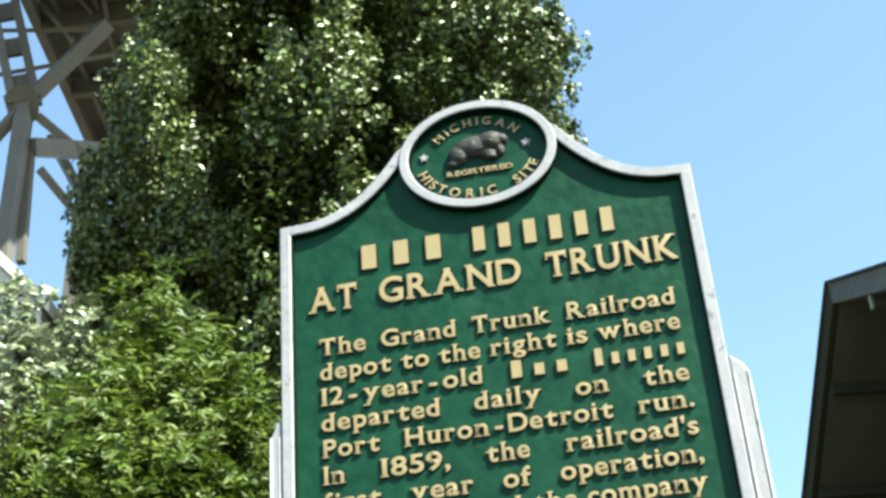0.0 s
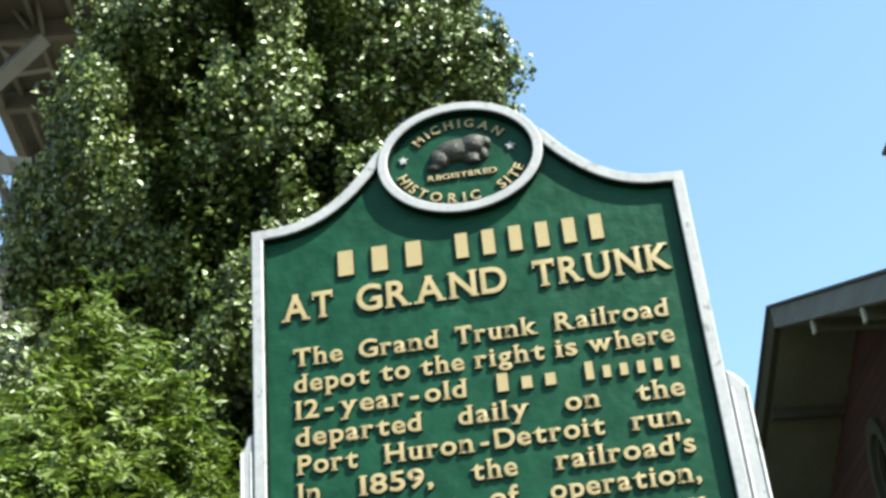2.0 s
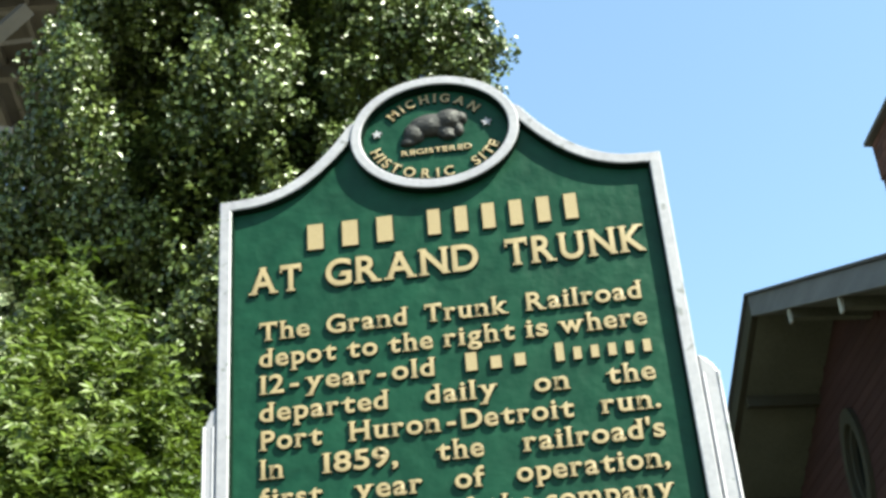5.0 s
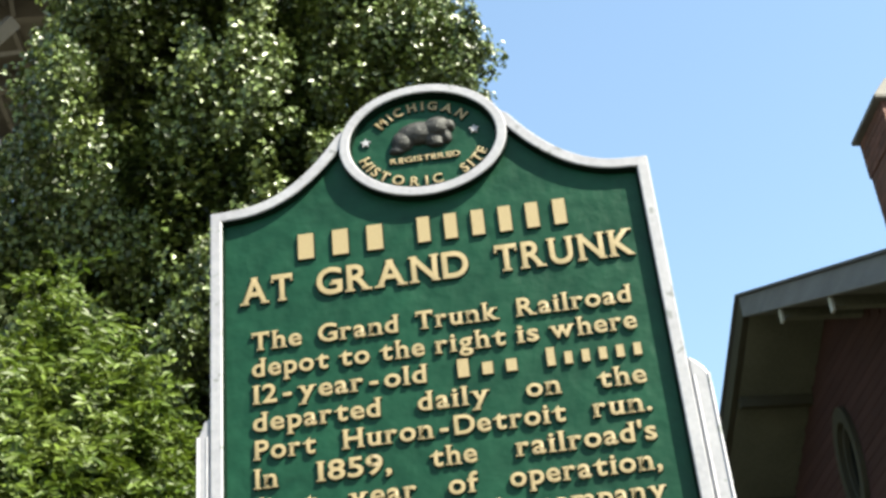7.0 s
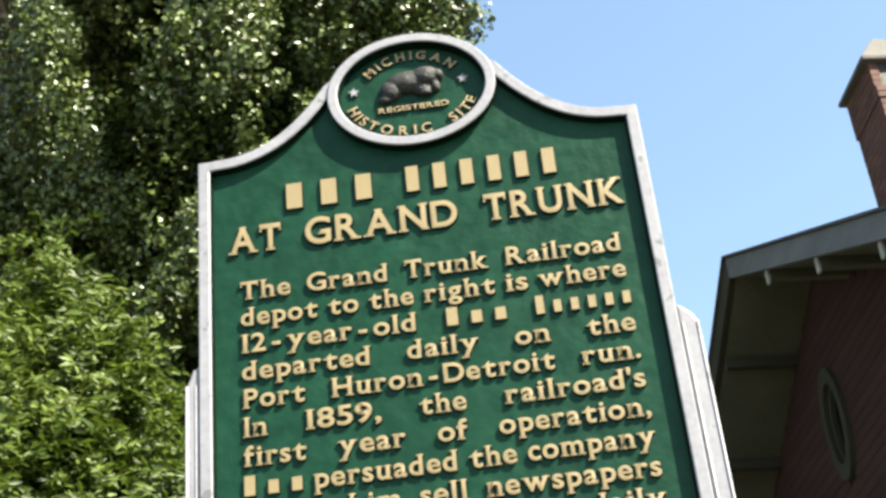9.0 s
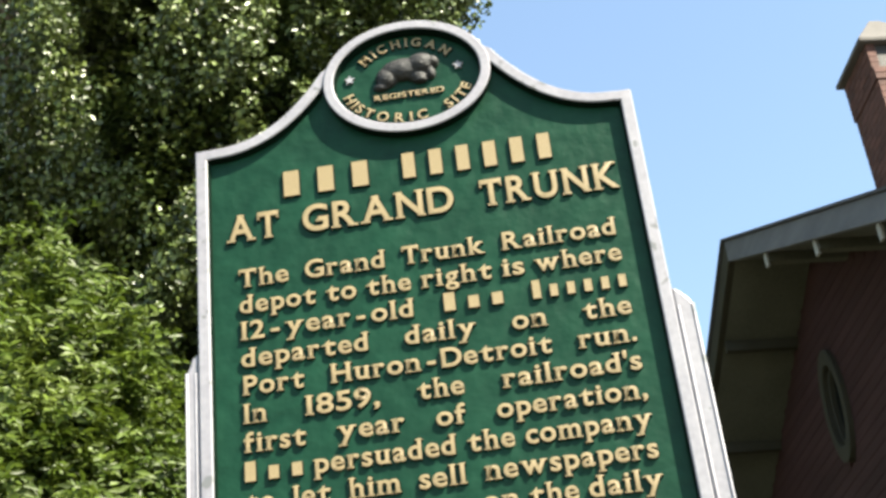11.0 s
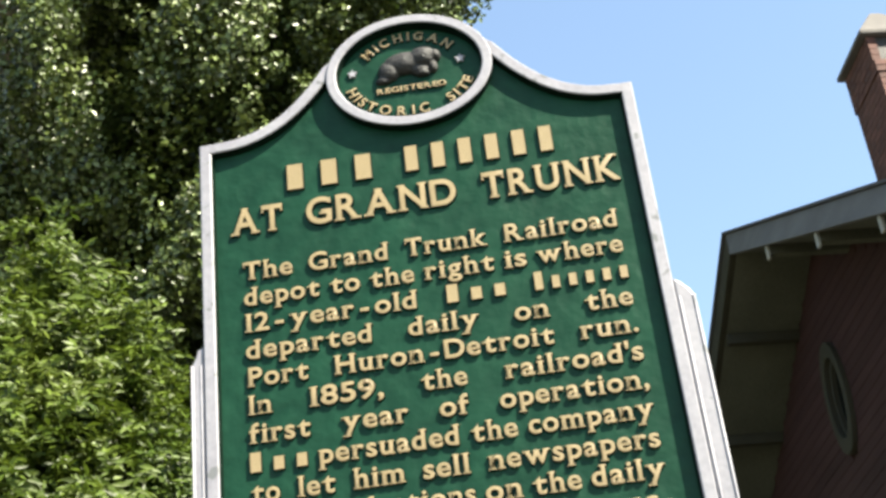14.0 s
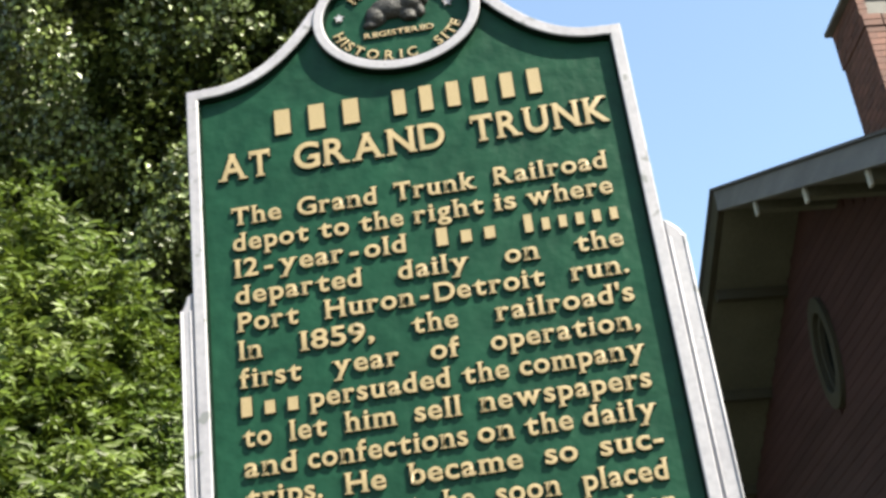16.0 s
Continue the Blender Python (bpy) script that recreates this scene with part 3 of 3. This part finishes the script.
def big_tree(at, height, crown_c, axes, boughs, per, seed):
    tree = thing("tree", "tall dense deciduous tree with small glossy dark green leaves", "tree", at=pose(*at))
    rng = random.Random(seed)
    bm = bmesh.new()
    limbs(bm, (0, 0, -0.2), (0, 0, height), 0.42, 16, axes[0] * 0.95, rng, 0.2)
    part("trunk", bm, BARK, tree, "grey furrowed trunk and limbs")
    r = np.random.default_rng(seed)
    # upright boughs all over the crown, sprays of leaves on each bough, leaves on each spray
    k = np.arange(boughs)
    h = 1 - 2 * (k + 0.5) / boughs
    ang = k * 2.39996 + r.uniform(-0.35, 0.35, boughs)
    d = np.stack([np.sqrt(1 - h * h) * np.cos(ang), np.sqrt(1 - h * h) * np.sin(ang), h], 1) + r.normal(size=(boughs, 3)) * 0.07
    lump = np.sin(ang * 5 + 9 * h) * np.cos(h * 23 + ang * 2)
    c = d * (r.uniform(0.74, 0.99, boughs) + 0.06 * lump)[:, None] * np.array(axes) + np.array(crown_c)
    c[:, 0] -= np.where(c[:, 0] < -0.8, 0.35 - 1.0 * np.clip((c[:, 2] - 13.4) / 0.6, 0, 1), 0.0)      # wider on both sides
    c[:, 0] += np.where(c[:, 0] > 0.8, 0.66 - 0.24 * np.clip((c[:, 2] - 13.4) / 0.8, 0, 1), 0.0)
    size = r.uniform(0.55, 0.95, boughs)
    e = r.normal(size=(boughs, per, 3)) + 0.7 * d[:, None, :] + np.array((0.30, -0.25, 0.75))      # leafy above and outside, bare beneath
    e /= np.linalg.norm(e, axis=2)[:, :, None]
    s = c[:, None, :] + e * (size[:, None, None] * r.uniform(0.55, 1.05, (boughs, per, 1))) * np.array((0.9, 0.9, 1.25))
    # the sprays gather in clumps, with deep hollows between them
    p = s + r.uniform(-0.12, 0.12, s.shape)
    hollow = np.sin(p[..., 0] * 2.7 + 3.1 + 1.3 * np.sin(p[..., 2] * 1.1)) * np.cos(p[..., 1] * 1.9 + p[..., 2] * 0.6) + np.sin(p[..., 2] * 1.9 - 3.64 + 1.8 * np.sin(p[..., 0] * 2.3 + p[..., 1])) * 0.9
    keep = ((hollow > 0.22) | (e[..., 0] * 0.4 + d[:, None, 0] > 0.42) | (d[:, None, 0] < -0.72)).ravel()
    # each spray is an upright tuft of leaves round a twig, denser towards its tip
    n_leaf = 76
    a = 0.55 * e + np.array((0.08, -0.10, 0.95)) + 0.3 * r.normal(size=e.shape)
    a /= np.linalg.norm(a, axis=2)[:, :, None]
    q = r.normal(size=(boughs, per, n_leaf, 3))
    q /= np.linalg.norm(q, axis=3)[..., None]
    along = r.uniform(0, 1, (boughs, per, n_leaf, 1)) ** 0.8
    reach = r.uniform(0.35, 0.65, (boughs, per, 1, 1))
    girth = r.uniform(0.13, 0.24, (boughs, per, 1, 1)) * np.sin(np.pi * (0.12 + 0.80 * along)) ** 0.7
    spot = s[:, :, None, :] + a[:, :, None, :] * (along - 0.5) * reach + q * girth * r.uniform(0.6, 1.15, (boughs, per, n_leaf, 1))
    nrm = 0.9 * q + 0.4 * d[:, None, None, :] + np.array((0.10, -0.10, 0.25))
    spot, nrm = spot.reshape(-1, n_leaf, 3)[keep], nrm.reshape(-1, n_leaf, 3)[keep]
    n = len(spot) * n_leaf
    leaves("crown", spot.reshape(n, 3), nrm.reshape(n, 3), r.uniform(0.058, 0.108, n), 0.74, 0.4, LEAF, tree, seed + 1, "uneven crown of glossy dark green leaves")
    # the shaded inner leaves
    m = 210000
    g = r.normal(size=(m, 3))
    g /= np.linalg.norm(g, axis=1)[:, None]
    inner = g * (r.uniform(0.12, 0.62, m))[:, None] * np.array(axes) * np.array((1.36, 0.95, 1.1)) + np.array(crown_c) - np.array((0.25, 0, 0))
    inner[:, 0] += np.where(inner[:, 0] < -0.3, 0.8, 0.0) * np.clip((inner[:, 2] - 13.8) / 0.6, 0, 1)
    leaves("inner_leaves", inner, 0.5 * g + np.array((0, 0, 1.0)), r.uniform(0.08, 0.14, m), 0.8, 0.5, LEAF, tree, seed + 2)
    return tree


def feathery_tree(at, height, crown_c, axes, fronds, seed, label, mat, slim=0.36, taper=0.9):
    """A young tree with long drooping leaves of paired leaflets."""
    tree = thing("tree", label, "tree", at=pose(*at))
    rng = random.Random(seed)
    bm = bmesh.new()
    limbs(bm, (0, 0, -0.2), (0, 0, height), 0.11, 12, axes[0] * 0.9, rng, 0.25)
    part("trunk", bm, BARK, tree)
    r = np.random.default_rng(seed)
    d = r.normal(size=(fronds, 3))
    d /= np.linalg.norm(d, axis=1)[:, None]
    lump = np.sin(d[:, 0] * 9 + 4 * d[:, 2]) * np.cos(d[:, 2] * 11 + d[:, 1] * 6) + 0.6 * np.sin(d[:, 2] * 17 - d[:, 0] * 8)
    rad = (r.uniform(0.35, 1.0, fronds) ** 0.5) * np.where(lump > -0.35, 1, 0.8)
    bulge = 1 + 0.16 * np.sin(d[:, 0] * 6 + 3 * d[:, 2]) * np.cos(d[:, 2] * 7 + d[:, 1] * 5)
    c = d * (rad * bulge)[:, None] * np.array(axes) + np.array(crown_c)
    up = np.clip((c[:, 2] - crown_c[2]) / axes[2], 0, 1)
    c[:, :2] *= (1 - taper * up ** 2)[:, None]
    out = d * np.array((1, 1, 0.4)) + 0.5 * r.normal(size=(fronds, 3))
    out[:, 2] += 0.25
    out /= np.linalg.norm(out, axis=1)[:, None]
    pairs = 8
    s = np.linspace(0.1, 1, pairs)
    length = r.uniform(0.28, 0.5, fronds)
    spine = c[:, None, :] + out[:, None, :] * (s[None, :, None] * length[:, None, None])
    spine[:, :, 2] -= 0.45 * (s ** 2)[None, :] * length[:, None]
    spot = np.repeat(spine, 2, axis=1).reshape(-1, 3)
    n = len(spot)
    flat = np.cross(out, np.array((0.0, 0.0, 1.0)))
    flat /= np.linalg.norm(flat, axis=1)[:, None] + 1e-9
    sides = np.tile(np.array((-0.8, 0.8)), pairs)[None, :, None] * flat[:, None, :]
    along = (0.6 * out[:, None, :] + sides).reshape(-1, 3)          # leaflets lie in pairs along the spine
    nrm = np.repeat(np.tile(np.array((0.22, -0.55, 0.62)), (fronds, 1)) + 0.45 * d + 0.55 * r.normal(size=(fronds, 3)), pairs * 2, axis=0)
    leaves("crown", spot, nrm, r.uniform(0.058, 0.106, n), slim, 0.35, mat, tree, seed + 1, "uneven crown of drooping leaflets", along)
    return tree


big_tree((-3.40, 14.5, 0), 19, (-0.12, 0, 13.0), (2.6, 3.2, 10.4), 250, 46, 23)
feathery_tree((-2.85, 6.4, 0), 6.3, (0, 0, 3.45), (1.45, 1.45, 3.45), 12500, 31, "young tree with bright green drooping compound leaves", LEAF2)
feathery_tree((-4.75, 8.2, 0), 7.4, (0, 0, 4.6), (1.7, 1.6, 3.6), 8500, 47, "young tree with pale glossy leaves beside the house", LEAF3, 0.6, 0.3)

# ---- a pale house behind the young tree ----
house = thing("house", "white painted gabled house mostly hidden behind the young tree", "house", at=pose(-8.7, 12.5, -0.25))
bm = bmesh.new()
prism(bm, [(-2.1, -0.3), (2.1, -0.3), (2.1, 11.28), (0, 13.72), (-2.1, 11.28)], 0, 8)
part("wall", bm, WHITEWALL, house, "white painted siding")
for side in (-1, 1):
    bm = bmesh.new()
    o = [(0, 13.73), (side * 2.25, 11.12), (side * 2.25, 11.30), (0, 13.90)]
    prism(bm, o if side < 0 else o[::-1], -0.12, 8.12)
    bmesh.ops.recalc_face_normals(bm, faces=bm.faces[:])
    part("roof", bm, WHITEWALL, house, "pale roof slope")

# ---- the high steel bridge ----
bridge = thing("bridge", "high grey steel truss bridge seen from below", "bridge", at=pose(0, 0, 0))


def member(p, q, w, h, mat=STEEL, name="member"):
    bm = bmesh.new()
    beam(bm, p, q, w, h, (0, -0.7, 0.7))
    return part(name, bm, mat, bridge)


G = Vector((-31.01, 60.04, 56.51))
member(G, (-31.38, 60.04, 45.70), 0.8, 0.8, name="column")
member((-31.38, 60.04, 45.70), Vector((-31.0, 60.0, -1)), 0.95, 0.9, name="column")
member((-30.74, 60.64, 53.35), (-30.62, 60.64, 46.15), 0.45, 0.5, STEELDARK, "flange")
member(G, (-26.46, 60.04, 61.41), 0.85, 0.8, name="diagonal")
CHORD = (Vector((-32.90, 60.04, 63.96)) - G).normalized()          # a chord of two webs tied by batten plates
SPLIT = CHORD.cross(Vector((0, -0.7, 0.7))).normalized() * 0.66
for k in (-1, 1):
    member(G + SPLIT * k, G + SPLIT * k + CHORD * 10.5, 0.5, 0.8, STEEL if k < 0 else STEELDARK, "chord")
for k in range(4):
    member(G + CHORD * (0.9 + 3.0 * k), G + CHORD * (2.2 + 3.0 * k), 1.75, 0.3, STEELDARK, "batten")
member(G, (-33.61, 60.04, 53.16), 0.65, 0.6, name="brace")
member((-30.45, 60.54, 55.89), (-26.68, 66.04, 53.41), 0.5, 0.5, name="brace")
member((-30.27, 61.04, 52.52), (-28.66, 64.04, 50.49), 0.55, 0.5, name="brace")
member((-30.76, 60.54, 53.77), (-28.60, 64.04, 55.64), 1.2, 1.0, name="strut")
member((-29.60, 66.04, 56.81), (-30.22, 66.04, 42.19), 0.8, 0.8, name="column")
member((-30.22, 66.04, 42.19), Vector((-31.0, 68.0, -1)), 0.8, 0.8, name="column")
member((-31.71, 65.04, 58.07), (-29.13, 66.04, 52.53), 0.5, 0.5, STEELDARK, "brace")
for p, q in (((-35.66, 62.04, 64.75), (-28.20, 64.04, 64.88)), ((-33.10, 62.04, 68.27), (-30.31, 64.04, 64.42)), ((-31.18, 62.04, 69.23), (-29.19, 64.04, 66.40)), ((-28.30, 62.04, 68.59), (-28.20, 64.04, 65.74)), ((-34.06, 62.04, 60.91), (-27.54, 64.04, 62.77))):
    member(p, q, 0.26, 0.26, name="lacing")
bm = bmesh.new()                 # gusset plate at the node
across, upw = Vector((1, 0, 0)), Vector((0, -0.66, 0.75))
ring = [G + (across * math.cos(a) + upw * math.sin(a)) * r for a, r in ((0.2, 1.0), (0.9, 1.25), (1.7, 1.1), (2.6, 1.2), (3.4, 1.0), (4.2, 1.1), (4.8, 1.3), (5.5, 1.1))]
depth = Vector((0, 0.6, 0.5)) * 0.12
lo, hi = [bm.verts.new(p - depth * 4.6) for p in ring], [bm.verts.new(p - depth * 4) for p in ring]
bm.faces.new(lo)
bm.faces.new(hi[::-1])
for k in range(8):
    bm.faces.new((lo[k], hi[k], hi[(k + 1) % 8], lo[(k + 1) % 8]))
part("gusset_plate", bm, STEEL, bridge)
# the deck over it, running off over the tree, with its floor beams and stringers
ALONG = Vector((0.10, -0.995, 0.0)).normalized()
ACROSS = Vector((-ALONG.y, ALONG.x, 0))
D0 = Vector((-32.40, 64.04, 66.40))
bm = bmesh.new()
c = D0 + ACROSS * 7 + Vector((0, 0, 1.2))
beam(bm, c - ALONG * 80, c + ALONG * 60, 15, 0.5)
part("deck", bm, STEELDARK, bridge, "shaded concrete and steel deck underside")
for k in range(-12, 9):
    bm = bmesh.new()
    p = D0 + ALONG * 6.5 * k
    beam(bm, p, p + ACROSS * 14, 0.5, 1.4)
    part("floor_beam", bm, STEELDARK, bridge)
for k in range(6):
    bm = bmesh.new()
    p = D0 + ACROSS * (1 + 2.5 * k) + Vector((0, 0, 0.6))
    beam(bm, p - ALONG * 80, p + ALONG * 60, 0.3, 0.6)
    part("stringer", bm, STEEL, bridge)
for k in (-0.3, 14.3):
    bm = bmesh.new()
    p = D0 + ACROSS * k
    beam(bm, p - ALONG * 80, p + ALONG * 60, 0.6, 0.9)
    part("bottom_chord", bm, STEEL, bridge)

# ---- clapboards of the gable wall ----
BOARD = 0.105
for k in range(46):
    z0 = -5.35 + BOARD * k
    z1 = z0 + BOARD + 0.012
    reach = min(HALF, (-z1 - UNDER - 0.008) / PITCH)
    if reach < 0.12:
        continue
    spans = [(-reach, reach)]
    near = abs(min(max(OV_Z, z0), z1) - OV_Z) / (0.9 * OV_B)
    if near < 1:
        cut = 0.86 * OV_A * math.sqrt(1 - near * near)
        spans = [(-reach, OV_U - cut), (OV_U + cut, reach)]
    for a, b in spans:
        bm = bmesh.new()
        prism(bm, [(OVER + 0.013, z0), (OVER + 0.027, z0), (OVER + 0.027, z1), (OVER + 0.019, z1)], a, b, axes=lambda i, z, u: (u, i, z))
        bmesh.ops.recalc_face_normals(bm, faces=bm.faces[:])
        part("clapboard", bm, CLAP, gable)
